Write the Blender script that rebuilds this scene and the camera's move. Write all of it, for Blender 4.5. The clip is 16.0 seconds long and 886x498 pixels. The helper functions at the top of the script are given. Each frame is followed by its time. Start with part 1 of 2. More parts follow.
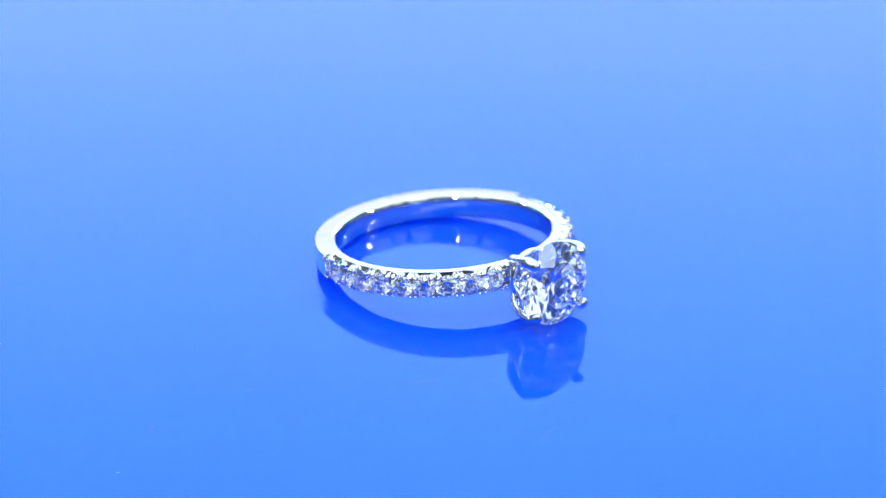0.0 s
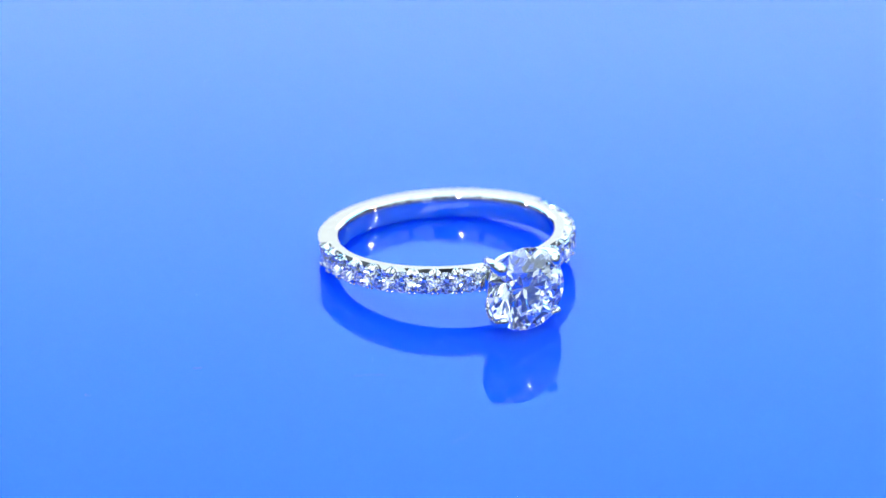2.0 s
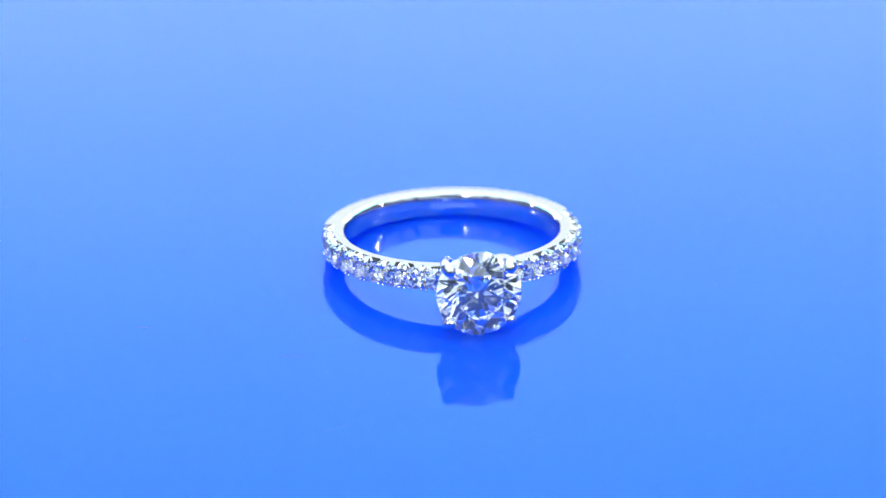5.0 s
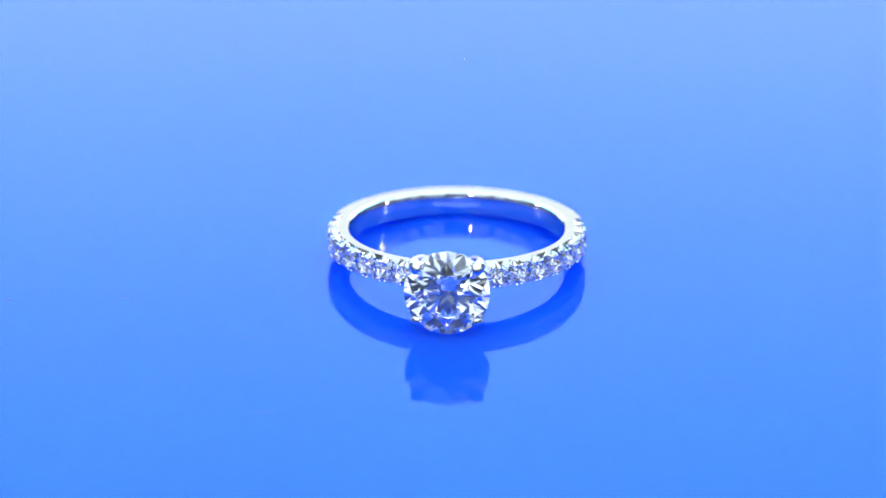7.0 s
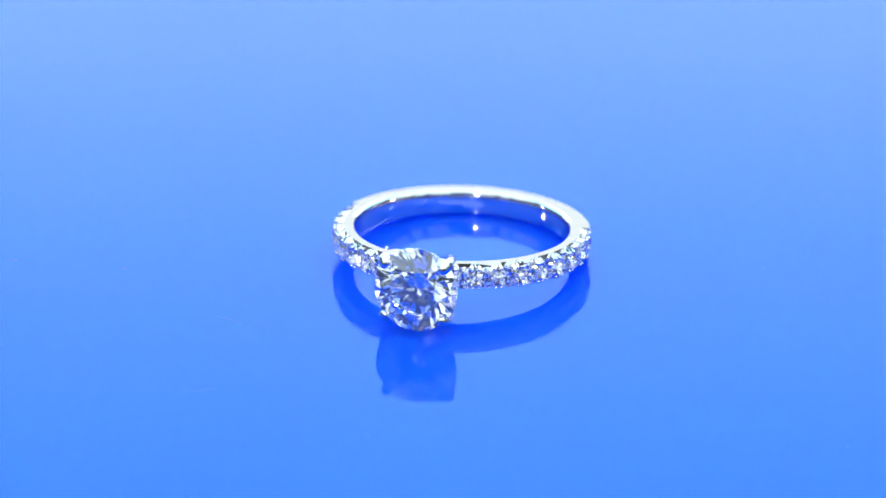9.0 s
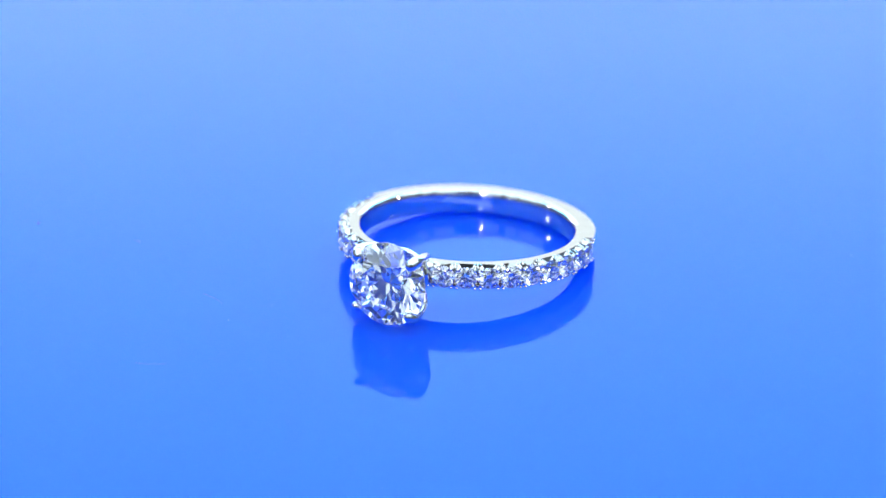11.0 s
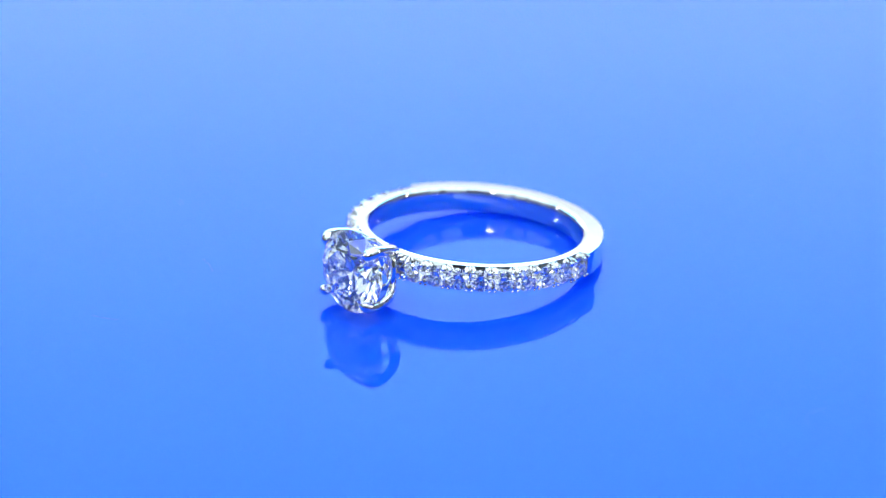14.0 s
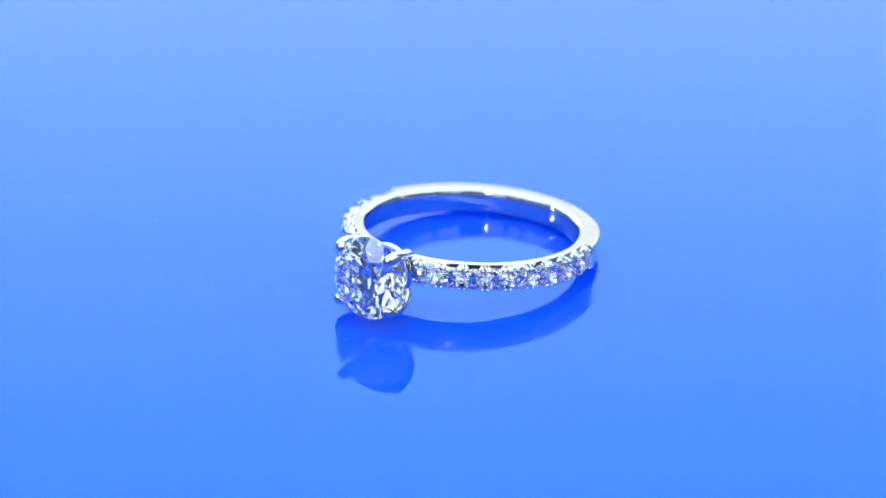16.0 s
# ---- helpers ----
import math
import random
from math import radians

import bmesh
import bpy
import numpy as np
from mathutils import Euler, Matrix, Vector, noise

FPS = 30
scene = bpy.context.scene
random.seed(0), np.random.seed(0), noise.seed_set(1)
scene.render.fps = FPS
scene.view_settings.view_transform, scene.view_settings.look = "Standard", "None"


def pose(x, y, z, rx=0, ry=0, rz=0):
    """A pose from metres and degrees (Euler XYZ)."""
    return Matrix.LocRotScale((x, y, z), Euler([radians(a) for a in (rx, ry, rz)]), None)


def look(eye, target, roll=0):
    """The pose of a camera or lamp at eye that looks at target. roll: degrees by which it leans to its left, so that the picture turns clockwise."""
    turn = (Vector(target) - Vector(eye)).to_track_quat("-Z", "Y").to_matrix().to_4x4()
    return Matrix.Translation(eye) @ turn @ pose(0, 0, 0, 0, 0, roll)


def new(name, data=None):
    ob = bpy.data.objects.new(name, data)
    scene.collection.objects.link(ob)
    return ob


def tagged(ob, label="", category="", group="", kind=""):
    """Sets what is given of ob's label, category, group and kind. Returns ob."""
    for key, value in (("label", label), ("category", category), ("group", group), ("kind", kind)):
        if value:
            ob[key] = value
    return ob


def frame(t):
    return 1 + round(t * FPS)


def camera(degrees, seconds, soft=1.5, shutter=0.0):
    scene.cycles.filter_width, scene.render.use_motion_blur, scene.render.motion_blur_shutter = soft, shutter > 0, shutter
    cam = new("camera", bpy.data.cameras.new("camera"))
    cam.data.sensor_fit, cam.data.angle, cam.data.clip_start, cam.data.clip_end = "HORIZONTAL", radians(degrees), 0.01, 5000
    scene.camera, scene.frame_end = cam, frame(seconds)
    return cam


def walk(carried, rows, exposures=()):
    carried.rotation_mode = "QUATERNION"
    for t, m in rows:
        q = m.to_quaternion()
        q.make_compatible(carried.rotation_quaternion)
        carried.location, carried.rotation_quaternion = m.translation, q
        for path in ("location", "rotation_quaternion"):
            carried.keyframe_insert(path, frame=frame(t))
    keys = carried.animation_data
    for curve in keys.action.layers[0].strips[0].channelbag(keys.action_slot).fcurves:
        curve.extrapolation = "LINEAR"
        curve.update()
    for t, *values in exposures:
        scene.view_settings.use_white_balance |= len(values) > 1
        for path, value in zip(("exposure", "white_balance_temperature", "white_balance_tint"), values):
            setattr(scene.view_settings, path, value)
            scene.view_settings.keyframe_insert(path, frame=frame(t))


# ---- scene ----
cam = camera(14.0, 16.0, soft=1.4)

# ---- camera: stands still, looking down on the turntable ----
PITCH, DIST = 24.026, 0.281184
AIM = Vector((-0.001938, 0.003710, 0.0))
EYE = AIM + Vector((0, -math.cos(radians(PITCH)), math.sin(radians(PITCH)))) * DIST
VIEW = look(EYE, AIM, -0.133)
walk(cam, [(0.0, VIEW), (16.0, VIEW)], [(0.0, 0.01), (16.0, -0.04)])
# close-up lens: the stones are in focus, the back of the band is slightly soft
cam.data.dof.use_dof = True
cam.data.dof.focus_distance = 0.2705
cam.data.dof.aperture_fstop = 26.0
# light bounces many times inside cut stones
scene.cycles.max_bounces = scene.cycles.transmission_bounces = scene.cycles.glossy_bounces = 32
scene.cycles.sample_clamp_indirect = 0.0

# ---- world and light: an assumed closed light box, lit by added panels and its lamps ----
world = bpy.data.worlds.new("dim_room")
scene.world = world
world.use_nodes = True
world.node_tree.nodes["Background"].inputs[0].default_value = (0.05, 0.055, 0.065, 1)
world.node_tree.nodes["Background"].inputs[1].default_value = 1.0

MM = 0.001


# ---- materials ----
def nodes_of(name):
    mat = bpy.data.materials.new(name)
    mat.use_nodes = True
    nt = mat.node_tree
    nt.nodes.clear()
    out = nt.nodes.new("ShaderNodeOutputMaterial")
    return mat, nt, out


def coords(nt, scale=(1, 1, 1), which="Object"):
    tc = nt.nodes.new("ShaderNodeTexCoord")
    mp = nt.nodes.new("ShaderNodeMapping")
    mp.inputs["Scale"].default_value = scale
    nt.links.new(tc.outputs[which], mp.inputs["Vector"])
    return mp.outputs["Vector"]


def noise_of(nt, vec, scale, detail=3.0, rough=0.5):
    n = nt.nodes.new("ShaderNodeTexNoise")
    n.inputs["Scale"].default_value = scale
    n.inputs["Detail"].default_value = detail
    n.inputs["Roughness"].default_value = rough
    nt.links.new(vec, n.inputs["Vector"])
    return n.outputs["Fac"]


def ramp_of(nt, fac, stops):
    r = nt.nodes.new("ShaderNodeValToRGB")
    els = r.color_ramp.elements
    while len(els) < len(stops):
        els.new(0.5)
    for e, (p, c) in zip(els, stops):
        e.position, e.color = p, (*c, 1) if len(c) == 3 else c
    nt.links.new(fac, r.inputs["Fac"])
    return r.outputs["Color"]


def metal_material(name, base, rough, bump=0.06):
    mat, nt, out = nodes_of(name)
    b = nt.nodes.new("ShaderNodeBsdfPrincipled")
    vec = coords(nt)
    b.inputs["Metallic"].default_value = 1.0
    tone = ramp_of(nt, noise_of(nt, vec, 900, 4), [(0.3, [c * 0.95 for c in base]), (0.7, base)])
    nt.links.new(tone, b.inputs["Base Color"])
    rr = ramp_of(nt, noise_of(nt, vec, 420, 5), [(0.3, (rough * 0.7,) * 3), (0.75, (rough * 1.5,) * 3)])
    nt.links.new(rr, b.inputs["Roughness"])
    bp = nt.nodes.new("ShaderNodeBump")
    bp.inputs["Strength"].default_value = bump
    bp.inputs["Distance"].default_value = 0.00004
    nt.links.new(noise_of(nt, vec, 1500, 3), bp.inputs["Height"])
    nt.links.new(bp.outputs["Normal"], b.inputs["Normal"])
    nt.links.new(b.outputs[0], out.inputs["Surface"])
    return mat


def diamond_material(name):
    """Clear, sharply polished stone."""
    mat, nt, out = nodes_of(name)
    g = nt.nodes.new("ShaderNodeBsdfGlass")
    g.inputs["Roughness"].default_value = 0.0
    g.inputs["IOR"].default_value = 2.417
    nt.links.new(g.outputs[0], out.inputs["Surface"])
    return mat


def acrylic_material(name):
    mat, nt, out = nodes_of(name)
    b = nt.nodes.new("ShaderNodeBsdfPrincipled")
    vec = coords(nt)
    tone = ramp_of(nt, noise_of(nt, vec, 14, 3), [(0.3, (0.003, 0.081, 0.86)), (0.7, (0.005, 0.088, 0.90))])
    nt.links.new(tone, b.inputs["Base Color"])
    rr = ramp_of(nt, noise_of(nt, vec, 60, 5), [(0.35, (0.004,) * 3), (0.75, (0.010,) * 3)])
    nt.links.new(rr, b.inputs["Roughness"])
    b.inputs["IOR"].default_value = 1.20
    b.inputs["Subsurface Weight"].default_value = 0.85
    b.inputs["Subsurface Radius"].default_value = (0.5, 0.8, 1.0)
    b.inputs["Subsurface Scale"].default_value = 0.012
    nt.links.new(b.outputs[0], out.inputs["Surface"])
    return mat


def matte_material(name, base, rough=0.8, scale=40.0):
    mat, nt, out = nodes_of(name)
    b = nt.nodes.new("ShaderNodeBsdfPrincipled")
    vec = coords(nt)
    tone = ramp_of(nt, noise_of(nt, vec, scale, 5), [(0.3, [c * 0.88 for c in base]), (0.7, base)])
    nt.links.new(tone, b.inputs["Base Color"])
    b.inputs["Roughness"].default_value = rough
    bp = nt.nodes.new("ShaderNodeBump")
    bp.inputs["Strength"].default_value = 0.2
    bp.inputs["Distance"].default_value = 0.0005
    nt.links.new(noise_of(nt, vec, scale * 20, 2), bp.inputs["Height"])
    nt.links.new(bp.outputs["Normal"], b.inputs["Normal"])
    nt.links.new(b.outputs[0], out.inputs["Surface"])
    return mat


def glow_material(name, low, stops=None, span=(0.0, 1.0), strength=1.0):
    """A plain emitter; its tone runs through the stops over the span across it."""
    mat, nt, out = nodes_of(name)
    e = nt.nodes.new("ShaderNodeEmission")
    e.inputs["Strength"].default_value = strength
    if stops is None:
        e.inputs["Color"].default_value = (*low, 1)
    else:
        sep = nt.nodes.new("ShaderNodeSeparateXYZ")
        nt.links.new(coords(nt), sep.inputs[0])
        mr = nt.nodes.new("ShaderNodeMapRange")
        mr.inputs["From Min"].default_value, mr.inputs["From Max"].default_value = span
        nt.links.new(sep.outputs["Y"], mr.inputs["Value"])
        nt.links.new(ramp_of(nt, mr.outputs["Result"], [(0.0, low), *stops]), e.inputs["Color"])
    nt.links.new(e.outputs[0], out.inputs["Surface"])
    return mat


GOLD = metal_material("white_gold_polished", (0.80, 0.80, 0.79), 0.028, 0.03)
GOLD_CLAW = metal_material("white_gold_claws", (0.80, 0.79, 0.775), 0.05, 0.06)
DIAMOND = diamond_material("diamond_brilliant")
MELEE = diamond_material("diamond_melee")
ACRYLIC = acrylic_material("blue_acrylic_gloss")
LINT = matte_material("grey_lint", (0.08, 0.10, 0.20), 0.9, 900)
SPECK = matte_material("pale_dust", (0.75, 0.78, 0.85), 0.7, 900)
TABLE = matte_material("white_laminate", (0.7, 0.72, 0.76), 0.5)
FRONT_BOARD = matte_material("charcoal_foam_board", (0.05, 0.052, 0.056), 0.9)
SIDE_BOARD = matte_material("dark_foam_board", (0.11, 0.115, 0.12), 0.9)
BOARD = matte_material("grey_foam_board", (0.10, 0.105, 0.115), 0.9)
HOUSING = matte_material("black_lamp_plastic", (0.03, 0.03, 0.033), 0.45, 200)
# ramp shaped for its mirror image: low stops tone the rim, the rest the disc
BACKLIGHT = glow_material("back_panel_glow", (1.04, 1.17, 1.21), [(0.026, (1.04, 1.17, 1.21)), (0.055, (2.62, 3.78, 5.60)), (0.45, (1.42, 4.06, 6.75)), (1.0, (1.4, 1.9, 2.3))], (-0.1225, 0.2375))
SIDELIGHT = glow_material("side_fill_glow", (1.05, 1.30, 1.38))
FRONTLIGHT = glow_material("front_fill_glow", (1.02, 1.26, 1.34))
TOPLIGHT = glow_material("top_fill_glow", (2.2, 2.65, 2.95))
LED = glow_material("led_lens_neutral", (1.0, 0.96, 0.92), strength=110.0)
# amber and cool tints are added to give the stones coloured flashes
LED_AMBER = glow_material("led_lens_amber", (1.0, 0.80, 0.36), strength=110.0)
LED_COOL = glow_material("led_lens_cool", (0.80, 0.82, 1.0), strength=110.0)


# ---- mesh helpers ----
def mesh_of(bm, name, material, smooth=False):
    me = bpy.data.meshes.new(name)
    bm.to_mesh(me)
    bm.free()
    if smooth:
        me.polygons.foreach_set("use_smooth", [True] * len(me.polygons))
    me.materials.append(material)
    return me


def part(name, bm, material, parent, label="", smooth=False):
    ob = new(name, mesh_of(bm, name, material, smooth))
    ob.parent = parent
    return tagged(ob, label)


def slab(lo, hi, bevel=0.0):
    bm = bmesh.new()
    bmesh.ops.create_cube(bm, size=1.0)
    lo, hi = Vector(lo), Vector(hi)
    for v in bm.verts:
        v.co = (lo + hi) / 2 + Vector([a * b for a, b in zip(v.co, hi - lo)])
    if bevel:
        bmesh.ops.bevel(bm, geom=bm.edges[:], offset=bevel, segments=2, affect="EDGES", profile=0.5)
    return bm


def lathe(profile, steps=96):
    """Turn a closed or axis-ended profile of (radius, height) about z."""
    bm = bmesh.new()
    rings = []
    for r, z in profile:
        if r < 1e-9:
            rings.append([bm.verts.new((0, 0, z))])
        else:
            rings.append([bm.verts.new((r * math.cos(a), r * math.sin(a), z)) for a in (2 * math.pi * k / steps for k in range(steps))])
    for lo, hi in zip(rings, rings[1:]):
        for k in range(steps):
            j = (k + 1) % steps
            if len(lo) == 1:
                bm.faces.new((lo[0], hi[j], hi[k]))
            elif len(hi) == 1:
                bm.faces.new((lo[k], lo[j], hi[0]))
            else:
                bm.faces.new((lo[k], lo[j], hi[j], hi[k]))
    bmesh.ops.recalc_face_normals(bm, faces=bm.faces[:])
    return bm


def tube(points, radii, steps=14, squash=1.0, side=None):
    """A round bar through points, closed with rounded ends."""
    bm = bmesh.new()
    pts = [Vector(p) for p in points]
    loops = []
    for i, p in enumerate(pts):
        t = (pts[min(i + 1, len(pts) - 1)] - pts[max(i - 1, 0)]).normalized()
        a = Vector(side) if side else Vector((0, 0, 1))
        x = (a - t * a.dot(t)).normalized()
        y = t.cross(x)
        loops.append([bm.verts.new(p + (x * math.cos(2 * math.pi * k / steps) * squash + y * math.sin(2 * math.pi * k / steps)) * radii[i]) for k in range(steps)])
    for lo, hi in zip(loops, loops[1:]):
        for k in range(steps):
            j = (k + 1) % steps
            bm.faces.new((lo[k], lo[j], hi[j], hi[k]))
    bm.faces.new(loops[0][::-1])
    bm.faces.new(loops[-1])
    return bm


def smooth_path(pts, n):
    """Catmull-Rom through pts, n points in all; each point may carry extra numbers."""
    P = [np.array(p, float) for p in pts]
    P = [2 * P[0] - P[1]] + P + [2 * P[-1] - P[-2]]
    out = []
    for i in range(n):
        u = i / (n - 1) * (len(P) - 3)
        k = min(int(u), len(P) - 4)
        f = u - k
        a, b, c, d = P[k:k + 4]
        out.append(0.5 * (2 * b + (c - a) * f + (2 * a - 5 * b + 4 * c - d) * f * f + (3 * b - a - 3 * c + d) * f ** 3))
    return out


# ---- unseen light box assumed round the turntable; its dark boards keep reflections dark ----
def structure(name, bm, material, label, category):
    return tagged(new(name, mesh_of(bm, name, material)), label, category, kind="structure")


FLOOR_Z = -0.040
structure("floor", slab((-0.55, -0.62, FLOOR_Z - 0.02), (0.55, 0.50, FLOOR_Z)), TABLE, "white laminate base board of the photo light box", "base board")
structure("wall_back", slab((-0.55, 0.465, FLOOR_Z), (0.55, 0.485, 0.55)), BOARD, "unseen dark grey back board of the assumed light box", "board")
structure("wall_west", slab((-0.52, -0.60, FLOOR_Z), (-0.50, 0.45, 0.55)), SIDE_BOARD, "unseen dark grey side board, added to keep reflections dark", "board")
structure("wall_east", slab((0.50, -0.60, FLOOR_Z), (0.52, 0.45, 0.55)), SIDE_BOARD, "unseen dark grey side board, added to keep reflections dark", "board")
structure("wall_front", slab((-0.50, -0.62, FLOOR_Z), (0.50, -0.60, 0.55)), FRONT_BOARD, "unseen charcoal foam board, added to keep the front dark in reflections", "board")
structure("ceiling", slab((-0.55, -0.62, 0.55), (0.55, 0.50, 0.57)), BOARD, "unseen dark grey top board of the assumed light box", "board")


# ---- unseen glowing panels, added on the boards to light stones, metal and disc ----
def added_panel(centre, size, normal, glow):
    """An added panel, out of view: frame round a glowing face that points along normal."""
    root = tagged(new("added_panel"), "unseen glowing panel in a black frame, added to light the ring", "light panel", "softbox panels of the light box")
    turn = Vector(normal).to_track_quat("Z", "Y").to_matrix().to_4x4()
    root.matrix_basis = Matrix.Translation(centre) @ turn
    w, h = size[0] / 2, size[1] / 2
    f = 0.008
    part("frame", slab((-w - f, -h - f, -0.012), (w + f, h + f, -0.002), 0.001), HOUSING, root)
    part("diffuser", slab((-w, -h, -0.002), (w, h, 0.001)), glow, root, "glowing face of the added panel")
    return root


# side fill, added to put pale facets into the stones
for x in (-0.487, 0.487):
    added_panel((x, -0.40, 0.385), (0.20, 0.22), (-x, 0, 0), FRONTLIGHT)
    added_panel((x, -0.09, 0.385), (0.32, 0.22), (-x, 0, 0), SIDELIGHT)
# added front fill, split by a dark gap for contrast in the stones
for x in (-0.30, 0.30):
    added_panel((x, -0.587, 0.40), (0.30, 0.24), (0, 1, 0), FRONTLIGHT)
# added back panel, mirrored as the disc's gradient and the rim's pale tone
added_panel((0, 0.450, 0.2425), (0.96, 0.545), (0, -1, 0), BACKLIGHT)
added_panel((0, -0.460, 0.537), (0.90, 0.150), (0, 0, -1), FRONTLIGHT)
for y in (-0.275, -0.09, 0.095, 0.28):
    added_panel((0, y, 0.537), (0.90, 0.150), (0, 0, -1), TOPLIGHT)



# ---- LED lamps on slim stands: the glints in the ring ----
def led_lamp(at, aim, glow, size=1.0):
    root = tagged(new("led_lamp"), "small black LED spot lamp on a slim stand", "lamp", "spot lamps of the light box")
    root.location = (at[0], at[1], FLOOR_Z)
    h = at[2] - FLOOR_Z
    part("base", lathe([(0, 0), (0.022, 0), (0.024, 0.002), (0.022, 0.006), (0, 0.007)], 32), HOUSING, root)
    part("stalk", lathe([(0, 0.005), (0.003, 0.005), (0.003, h), (0, h)], 12), HOUSING, root)
    turn = (Vector(aim) - Vector(at)).to_track_quat("Z", "Y").to_matrix().to_4x4()
    head = part("lamp_head", lathe([(0, -0.03), (0.008, -0.03), (0.013, -0.012), (0.014, 0.0), (0.0125, 0.0), (0.012, -0.003), (0, -0.003)], 32), HOUSING, root)
    head.matrix_basis = Matrix.Translation((0, 0, h)) @ turn @ Matrix.Scale(size, 4)
    lens = part("lens", lathe([(0, -0.0028), (0.0115, -0.0028), (0.0112, -0.001), (0, 0.0)], 32), glow, head, "glowing LED lens")
    return root


for azimuth, height, far, glow, size in ((-17.0, 32.6, 0.56, LED, 1.6), (83.0, 16.0, 0.42, LED_AMBER, 1.0), (95.0, 30.4, 0.46, LED, 1.4), (-100.0, 17.5, 0.42, LED_COOL, 1.0)):
    a, e = radians(azimuth), radians(height)
    led_lamp((far * math.cos(e) * math.sin(a), -far * math.cos(e) * math.cos(a), far * math.sin(e)), (0, 0, 0.004), glow, size)


# ---- the camera that films the ring, on its stand: a dark shape mirrored in the metal and the stones ----
def video_camera():
    root = tagged(new("video_camera"), "black camera with a close-up lens on a slim stand", "camera")
    root.location = (EYE.x, EYE.y, FLOOR_Z)
    tilt = (EYE - AIM).to_track_quat("Z", "Y").to_matrix().to_4x4()
    at = Matrix.Translation((0, 0, EYE.z - FLOOR_Z)) @ tilt
    lens = part("lens_barrel", lathe([(0, 0.012), (0.024, 0.012), (0.026, 0.006), (0.031, 0.006), (0.032, 0.010), (0.032, 0.055), (0.034, 0.058), (0.034, 0.085), (0, 0.085)], 40), HOUSING, root)
    lens.matrix_basis = at
    body = part("body", slab((-0.065, -0.045, 0.085), (0.065, 0.05, 0.13), 0.006), HOUSING, root)
    body.matrix_basis = at
    back = at @ Vector((0, -0.045, 0.105))
    post = part("post", lathe([(0, 0), (0.03, 0), (0.03, 0.006), (0.008, 0.010), (0.008, back.z + 0.01), (0, back.z + 0.01)], 20), HOUSING, root)
    post.location = (back.x, back.y, 0)


video_camera()


# ---- turntable: blue acrylic disc on a base ----
turntable_base = tagged(new("motor_pedestal", mesh_of(lathe([(0, FLOOR_Z), (0.10, FLOOR_Z), (0.105, FLOOR_Z + 0.004), (0.10, -0.012), (0.03, -0.010), (0.03, -0.006), (0, -0.006)]), "motor_pedestal", TABLE)), "white round motor base under the blue disc", "turntable base")
plate = new("turntable_plate", mesh_of(lathe([(0, -0.006), (0.178, -0.006), (0.180, -0.005), (0.180, -0.0006), (0.1794, 0.0), (0, 0.0)], 128), "turntable_plate", ACRYLIC))
tagged(plate, "glossy cobalt blue acrylic disc that turns and mirrors the ring", "turntable")


# ---- the ring ----
# local space: centre of the band, head towards -y, axis along z
RI, RO, HW = 8.25, 9.89, 0.86
STEP0, STEP, COUNT = 15.8, 10.3, 9
LOW = 0.19
PAVE_END = STEP0 + STEP * (COUNT - 1) + 5.4
ring = tagged(new("diamond_ring"), "white gold solitaire ring with pave diamonds lying on blue acrylic", "ring")


def on_band(deg, r, z):
    a = radians(deg)
    return Vector((r * math.sin(a), -r * math.cos(a), z)) * MM


def band_mesh():
    bm = bmesh.new()
    stops = []
    angles = sorted(set([round(-180 + 1.5 * k, 4) for k in range(240)] + [PAVE_END - 0.15, PAVE_END + 0.15, -PAVE_END - 0.15, -PAVE_END + 0.15]))
    for deg in angles:
        paved = abs(deg) < PAVE_END
        out = RO
        hw = HW
        b = 0.10
        # under the stones a groove runs along the middle of the band
        gut = [(9.30, -0.57), (8.95, -0.5), (8.93, 0), (8.95, 0.5), (9.30, 0.57)] if paved else [(out, -0.6), (out + 0.01, -0.3), (out + 0.02, 0), (out + 0.01, 0.3), (out, 0.6)]
        # bright-cut slopes beside the stones, a small rounding elsewhere
        edge = [(9.32, 0.59), (9.25, 0.72), (9.17, hw)] if paved else [(out, hw - b), (out - b * 0.3, hw - b * 0.3), (out - b, hw)]
        prof = [(RI + 0.16, -hw), *[(r, -z) for r, z in edge[::-1]], *gut, *edge,
                (RI + 0.36, hw), (RI + 0.32, hw), (RI + 0.21, hw - 0.035), (RI + 0.12, hw - 0.10), (RI + 0.055, hw - 0.21), (RI + 0.015, hw - 0.38), (RI, hw - 0.6), (RI, -hw + 0.6), (RI + 0.02, -hw + 0.34), (RI + 0.07, -hw + 0.12)]
        stops.append([bm.verts.new(on_band(deg, r, z - (LOW if z < -0.1 else 0))) for r, z in prof])
    n = len(stops[0])
    for i in range(len(stops)):
        lo, hi = stops[i], stops[(i + 1) % len(stops)]
        for k in range(n):
            j = (k + 1) % n
            bm.faces.new((lo[k], hi[k], hi[j], lo[j]))
    bmesh.ops.recalc_face_normals(bm, faces=bm.faces[:])
    return bm


def sharp_smooth(ob, degrees=35):
    """Smooth shading that keeps edges sharper than the angle."""
    me = ob.data
    bm = bmesh.new()
    bm.from_mesh(me)
    for e in bm.edges:
        e.smooth = not (len(e.link_faces) == 2 and e.calc_face_angle(0) > radians(degrees))
    for f in bm.faces:
        f.smooth = True
    bm.to_mesh(me)
    bm.free()


band = part("band", band_mesh(), GOLD, ring, "polished white gold band with bright flat edges")
sharp_smooth(band, 20)


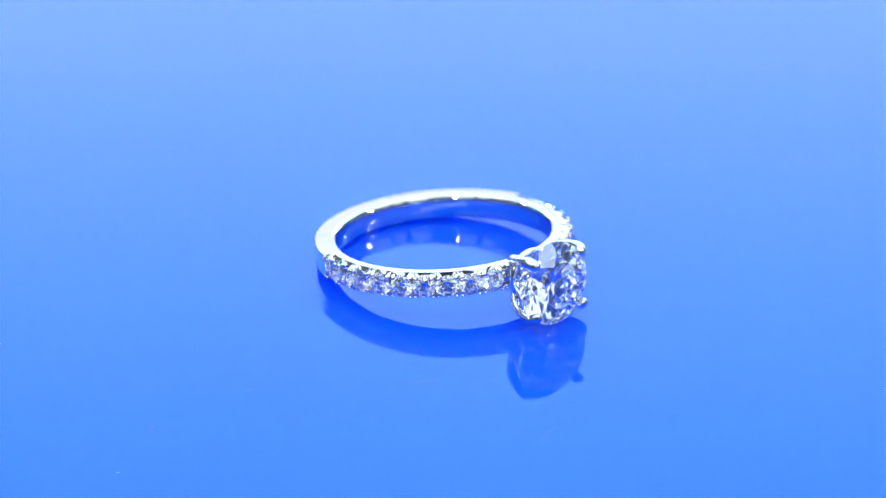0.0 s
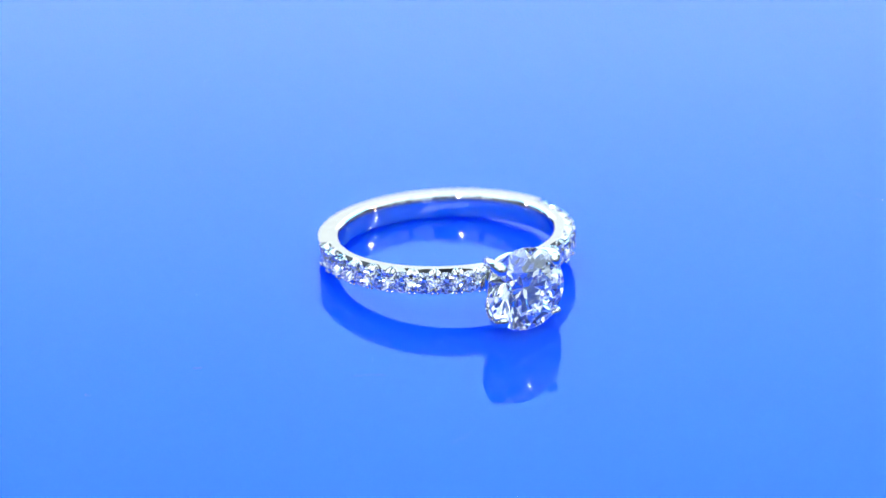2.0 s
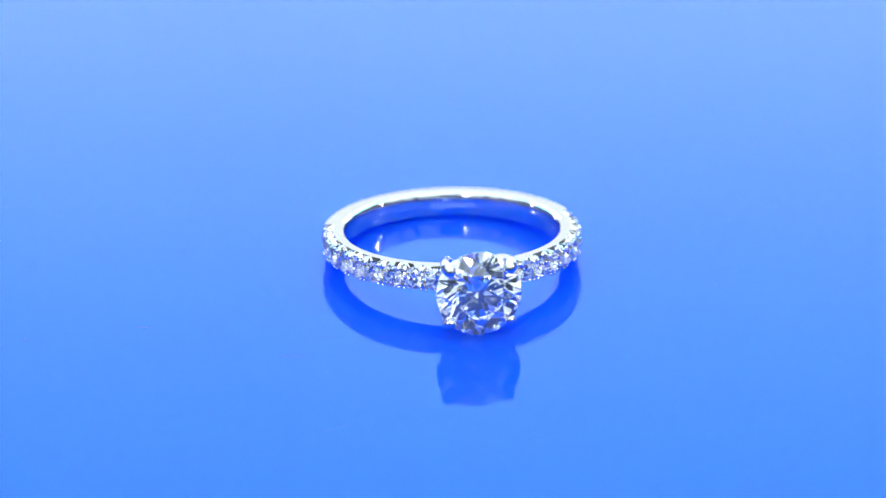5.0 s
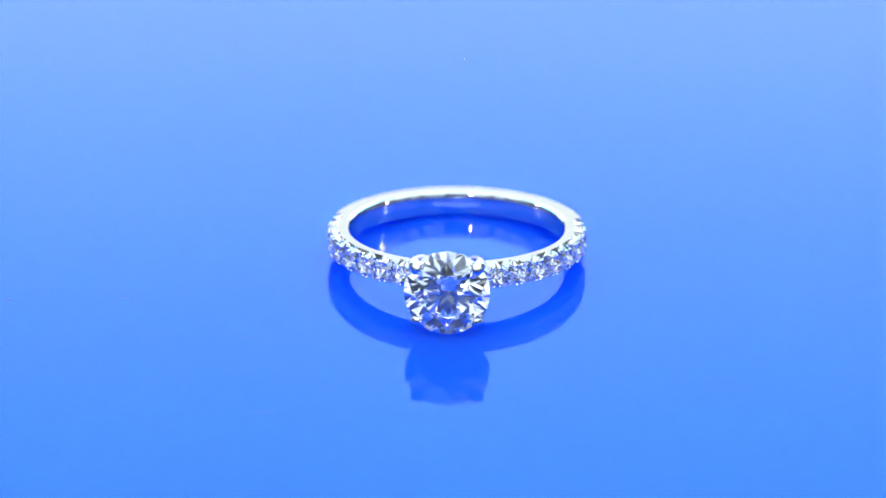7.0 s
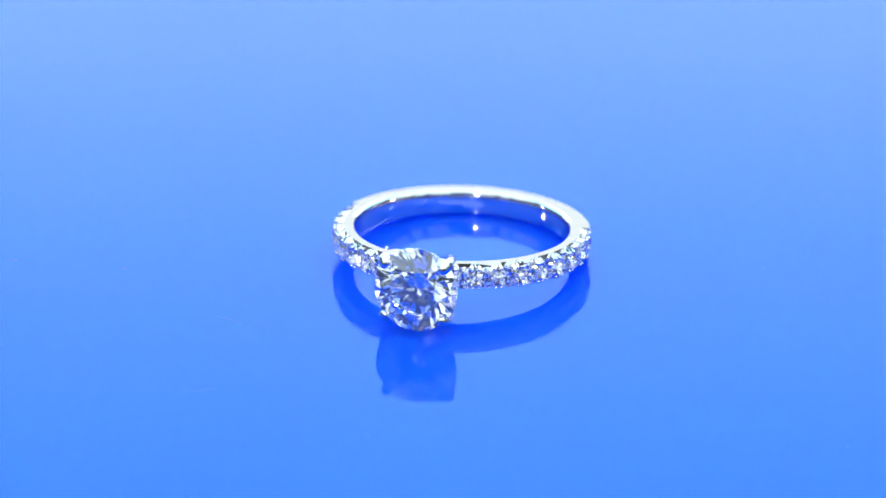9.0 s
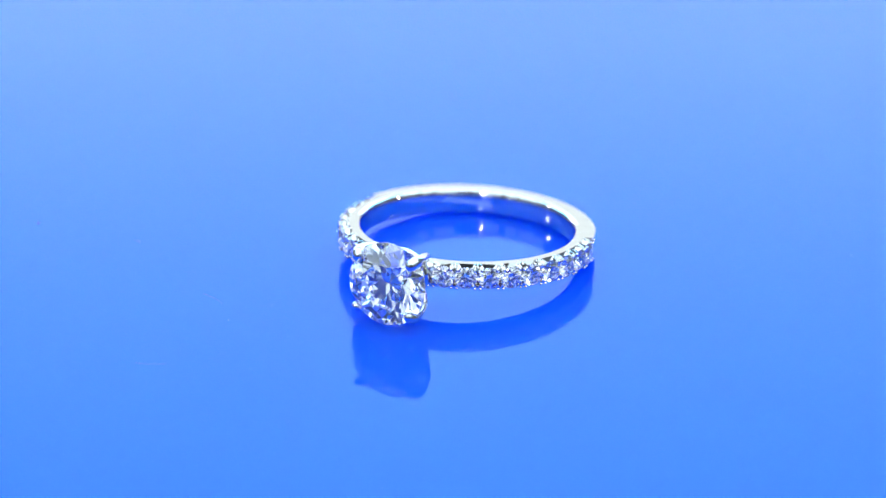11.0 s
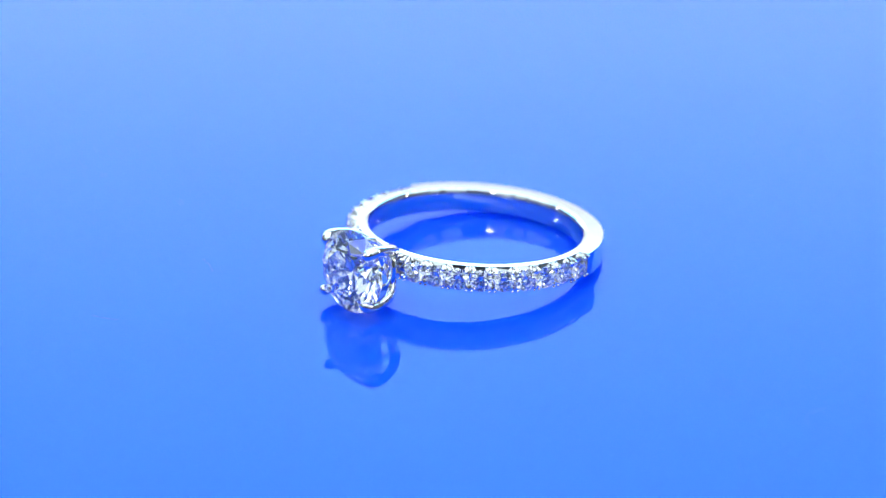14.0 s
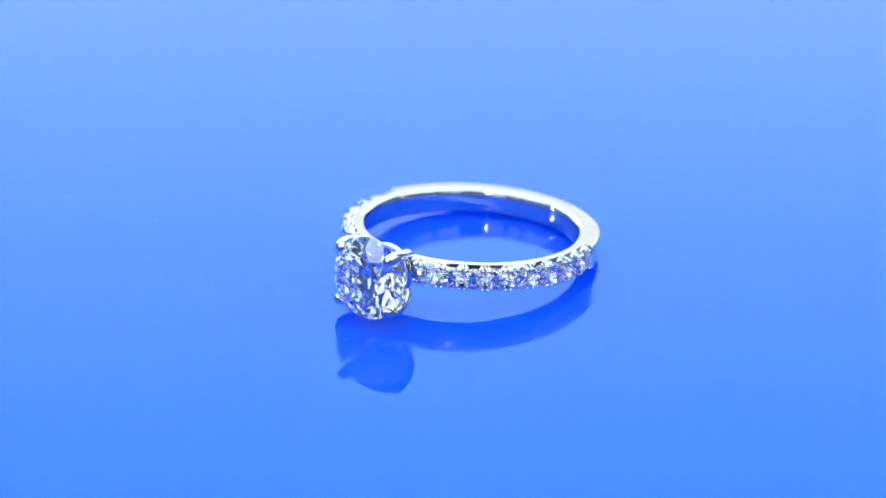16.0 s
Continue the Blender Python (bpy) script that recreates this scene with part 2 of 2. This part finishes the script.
def brilliant(R, table=0.56, crown=34.5, pavilion=40.8, girdle=0.035):
    """A round brilliant of girdle radius R: table up along z, girdle top at z = 0."""
    bm = bmesh.new()
    tc, tp = math.tan(radians(crown)), math.tan(radians(pavilion))

    def pt(r, deg, z):
        a = radians(deg)
        return (r * math.cos(a) * R, r * math.sin(a) * R, z * R)

    def on_plane(p, q, s, r, deg):
        p, q, s = Vector(p), Vector(q), Vector(s)
        nrm = (q - p).cross(s - p)
        x, y, _ = pt(r, deg, 0)
        return Vector((x, y, p.z - (nrm.x * (x - p.x) + nrm.y * (y - p.y)) / nrm.z))

    hs = 0.79
    zs = (1 - hs * math.cos(radians(22.5))) * tc
    zt = (1 - table) * tc
    T = [bm.verts.new(pt(table, 45 * k, zt)) for k in range(8)]
    S = [bm.verts.new(pt(hs, 45 * k + 22.5, zs)) for k in range(8)]
    rl = 0.23
    zl = -girdle - (1 - rl * math.cos(radians(22.5))) * tp
    L = [bm.verts.new(pt(rl, 45 * k + 22.5, zl)) for k in range(8)]
    C = bm.verts.new(pt(0, 0, -girdle - tp))
    up, dn = [], []
    for k in range(32):
        deg = 11.25 * k
        m = k // 4
        if k % 2 == 0:
            top, bot = Vector(pt(1, deg, 0)), Vector(pt(1, deg, -girdle))
        else:
            a0, a1 = 22.5 * (k // 2), 22.5 * (k // 2 + 1)
            top = on_plane(pt(1, a0, 0), pt(1, a1, 0), S[m].co, 1, deg)
            bot = on_plane(pt(1, a0, -girdle), pt(1, a1, -girdle), L[m].co, 1, deg)
        up.append(bm.verts.new(top))
        dn.append(bm.verts.new(bot))
    bm.faces.new(T)
    for k in range(8):
        j, g = (k + 1) % 8, 4 * k
        bm.faces.new((T[k], S[k], T[j]))
        bm.faces.new((T[k], S[k - 1], up[g], S[k]))
        bm.faces.new((S[k], up[g], up[g + 1], up[g + 2]))
        bm.faces.new((S[k], up[g + 2], up[g + 3], up[(g + 4) % 32]))
        bm.faces.new((L[k], dn[g + 2], dn[g + 1], dn[g]))
        bm.faces.new((L[k], dn[(g + 4) % 32], dn[g + 3], dn[g + 2]))
        bm.faces.new((C, L[k], dn[g], L[k - 1]))
    for k in range(32):
        j = (k + 1) % 32
        bm.faces.new((up[k], dn[k], dn[j], up[j]))
    bmesh.ops.recalc_face_normals(bm, faces=bm.faces[:])
    return bm


def outward(deg, r, z=0.0, spin=0.0, lean=0.0):
    """A pose on the band whose z points away from the ring's centre."""
    a = radians(deg)
    d = Vector((math.sin(a), -math.cos(a), 0))
    ax = Vector((0, 0, 1))
    m = Matrix((ax.cross(d) * -1, ax, d)).transposed()
    m.col[0] = ax.cross(d)
    return Matrix.Translation(on_band(deg, r, z)) @ m.to_4x4() @ pose(0, 0, 0, lean, 0, spin)


HEAD, STONE_R = 13.32, 3.19
stone = part("centre_diamond", brilliant(STONE_R * MM), DIAMOND, ring, "large round brilliant-cut clear diamond")
stone.matrix_basis = outward(0, HEAD, 0, 0, -1.4) @ pose(0, 0, 0, 0, 0, 22.5)

# four claws from the base up over the girdle
for sx in (-1, 1):
    for sz in (-1, 1):
        rows = [(0.35, 9.55, 0.46), (1.15, 9.95, 0.46), (2.05, 10.45, 0.44), (2.75, 11.25, 0.42), (3.12, 12.2, 0.40), (3.28, 13.0, 0.41), (3.22, 13.62, 0.46), (3.0, 13.93, 0.47), (2.83, 14.03, 0.42), (2.70, 14.05, 0.28), (2.64, 14.05, 0.08)]
        path = smooth_path(rows, 34)
        c = math.sqrt(0.5)
        ax, az = 1.04, 0.96
        pts = [Vector((sx * p[0] * c * ax, -p[1] + 0.1 * min(1.0, (p[1] - 9.5) / 3.5), sz * p[0] * c * az)) * MM for p in path]
        part("claw", tube(pts, [max(p[2], 0.04) * MM * (1.0 if sz > 0 else 0.86) for p in path], 16, 1.0, (sx, 0, -sz)), GOLD, ring, "rounded white gold claw over the stone's edge", True)

# gallery rail and collet under the centre stone

def torus(R, r, n=48, m=12):
    bm = bmesh.new()
    loops = [[bm.verts.new(((R + r * math.cos(b)) * math.cos(a), (R + r * math.cos(b)) * math.sin(a), r * math.sin(b))) for b in (2 * math.pi * j / m for j in range(m))] for a in (2 * math.pi * k / n for k in range(n))]
    for k in range(n):
        for j in range(m):
            bm.faces.new((loops[k][j], loops[(k + 1) % n][j], loops[(k + 1) % n][(j + 1) % m], loops[k][(j + 1) % m]))
    bmesh.ops.recalc_face_normals(bm, faces=bm.faces[:])
    return bm


rail = part("gallery_rail", torus(1.85 * MM, 0.27 * MM), GOLD, ring, "round white gold rail under the stone", True)
rail.matrix_basis = outward(0, 10.75)
collet = part("collet", lathe([(0, -1.1 * MM), (0.75 * MM, -1.1 * MM), (0.85 * MM, -0.3 * MM), (1.0 * MM, 0.25 * MM), (0.8 * MM, 0.35 * MM), (0, 0.1 * MM)], 40), GOLD, ring, "", True)
collet.matrix_basis = outward(0, 10.0)

# pave stones and fishtail claws along both shoulders
melee_mesh = mesh_of(brilliant(0.865 * MM, 0.54), "pave_diamond", MELEE)


def fishtail(proud=0.0):
    """One claw of the band's edge: a pleated fan of three ridges from the flat rim out to two beads on the stones."""
    bm = bmesh.new()
    # x along the band, y towards its edge, z outwards

    def put(x, y, z):
        return bm.verts.new(Vector((x, y + proud * (z + 0.8), z - x * x / 18.8)) * MM)

    # rim end, outer end and foot of each fold; ridges have a narrow flat top
    folds = []
    for x, kind in ((-0.56, 0), (-0.42, 1), (-0.38, 1), (-0.20, 0), (-0.022, 1), (0.022, 1), (0.20, 0), (0.38, 1), (0.42, 1), (0.56, 0)):
        if kind:
            folds.append((put(x * 0.30, 0.868, -0.74), put(x * 0.75, 0.83, -0.46), put(x, 0.70, -0.14), put(x * 0.9, 0.50, -0.10), put(x * 0.7, 0.36, -0.50)))
        else:
            folds.append((put(x * 0.30, 0.850, -0.74), put(x * 0.75, 0.66, -0.56), put(x, 0.50, -0.34), put(x * 0.9, 0.44, -0.30), put(x * 0.7, 0.34, -0.55)))
    for lo, hi in zip(folds, folds[1:]):
        for k in range(4):
            bm.faces.new((lo[k], hi[k], hi[k + 1], lo[k + 1]))
    # cheeks down to the groove in the band
    for side in (folds[0], folds[-1]):
        foot = [bm.verts.new((v.co.x * 0.97, v.co.y * 0.96, v.co.z - 0.35 * MM)) for v in side]
        for k in range(4):
            bm.faces.new((side[k], side[k + 1], foot[k + 1], foot[k]))
    bmesh.ops.recalc_face_normals(bm, faces=bm.faces[:])
    for s in (-1, 1):
        bead = bmesh.ops.create_icosphere(bm, subdivisions=2, radius=(0.12 if proud else 0.14) * MM)["verts"]
        for v in bead:
            v.co += Vector((0.27 * s - 0.06 * s * (proud > 0), 0.56 + proud * 0.95, 0.2 * proud)) * MM
    return bm


tail_mesh = mesh_of(fishtail(), "fishtail_claw", GOLD_CLAW)
# the lower claws stand out a little further under the stones
low_tail_mesh = mesh_of(fishtail(0.15), "fishtail_claw", GOLD_CLAW)
rng = random.Random(4)
for side in (-1, 1):
    for k in range(COUNT):
        ob = new("pave_diamond", melee_mesh)
        ob.parent = ring
        ob.matrix_basis = outward(side * (STEP0 + STEP * k), 9.74, -0.095, rng.uniform(0, 45), rng.uniform(-4, 4))
    for k in range(COUNT + 1):
        for flip in (0, 180):
            ob = new("fishtail_claw", low_tail_mesh if flip else tail_mesh)
            ob.parent = ring
            ob.matrix_basis = outward(side * (STEP0 + STEP * (k - 0.5)), 9.84, -LOW if flip else 0, flip)


# ---- lint and dust on the disc, in the disc's own space (millimetres) ----
def fibre(name, pts, r, material, label):
    path = smooth_path(pts, 22)
    cx, cy = pts[len(pts) // 2]
    bm = tube([Vector(((p[0] - cx) * MM, (p[1] - cy) * MM, r * MM)) for p in path], [r * MM] * len(path), 8)
    ob = tagged(new(name, mesh_of(bm, name, material, True)), label, "lint fibre", "lint on the turntable")
    return ob, Matrix.Translation((cx * MM, cy * MM, 0))


LOOSE = [
    fibre("lint_fibre", [(-15.9, -13.15), (-15.4, -13.3), (-14.9, -13.42), (-14.3, -13.7), (-13.7, -14.1)], 0.011, LINT, "thin curved grey lint fibre lying on the blue disc"),
    fibre("lint_fibre", [(-25.75, -6.85), (-25.5, -6.9), (-25.2, -7.05)], 0.022, LINT, "short grey lint fibre lying on the blue disc"),
    fibre("lint_fibre", [(-34.4, -7.6), (-34.3, -7.55), (-34.2, -7.6)], 0.04, LINT, "tiny grey lint crumb lying on the blue disc"),
    fibre("lint_fibre", [(-14.2, -25.8), (-13.6, -25.6), (-12.8, -25.3), (-12.2, -24.9)], 0.010, LINT, "long faint lint fibre lying on the blue disc"),
    fibre("lint_fibre", [(34.9, 0.6), (34.6, -0.8), (35.2, -2.0), (35.9, -2.6)], 0.006, LINT, "faint curled lint fibre lying on the blue disc"),
]


def dust_mesh():
    bm = bmesh.new()
    r = random.Random(11)
    for _ in range(70):
        a, d = r.uniform(0, 2 * math.pi), 48 * math.sqrt(r.uniform(0.08, 1))
        c = Vector((d * math.cos(a), d * math.sin(a), 0.004)) * MM
        size = r.uniform(0.006, 0.016) * MM
        for v in bmesh.ops.create_icosphere(bm, subdivisions=1, radius=size)["verts"]:
            v.co = Vector((v.co.x * r.uniform(0.6, 1.5), v.co.y, v.co.z * 0.5)) + c
    return bm


dust = tagged(new("dust", mesh_of(dust_mesh(), "dust", SPECK)), "fine pale dust specks scattered on the blue disc", "dust", kind="stuff")


# ---- motion: the turntable turns at an even rate, then runs back ----
PHI0, OMEGA, TURN_AT = 37.968, -5.905, 14.25
REST = pose(-0.000984, 0.001779, 0.001958, -5.238, 0, 0)


def turned(t):
    return pose(0, 0, 0, 0, 0, PHI0 + OMEGA * (t if t < TURN_AT else 2 * TURN_AT - t))


def motions():
    times = [0.25 * k for k in range(65)] + [14.15, 14.2, 14.3, 14.35]
    times.sort()
    walk(plate, [(t, turned(t)) for t in times])
    walk(ring, [(t, turned(t) @ REST) for t in times])
    walk(dust, [(t, turned(t)) for t in times])
    for ob, rest in LOOSE:
        walk(ob, [(t, turned(t) @ rest) for t in times])


motions()
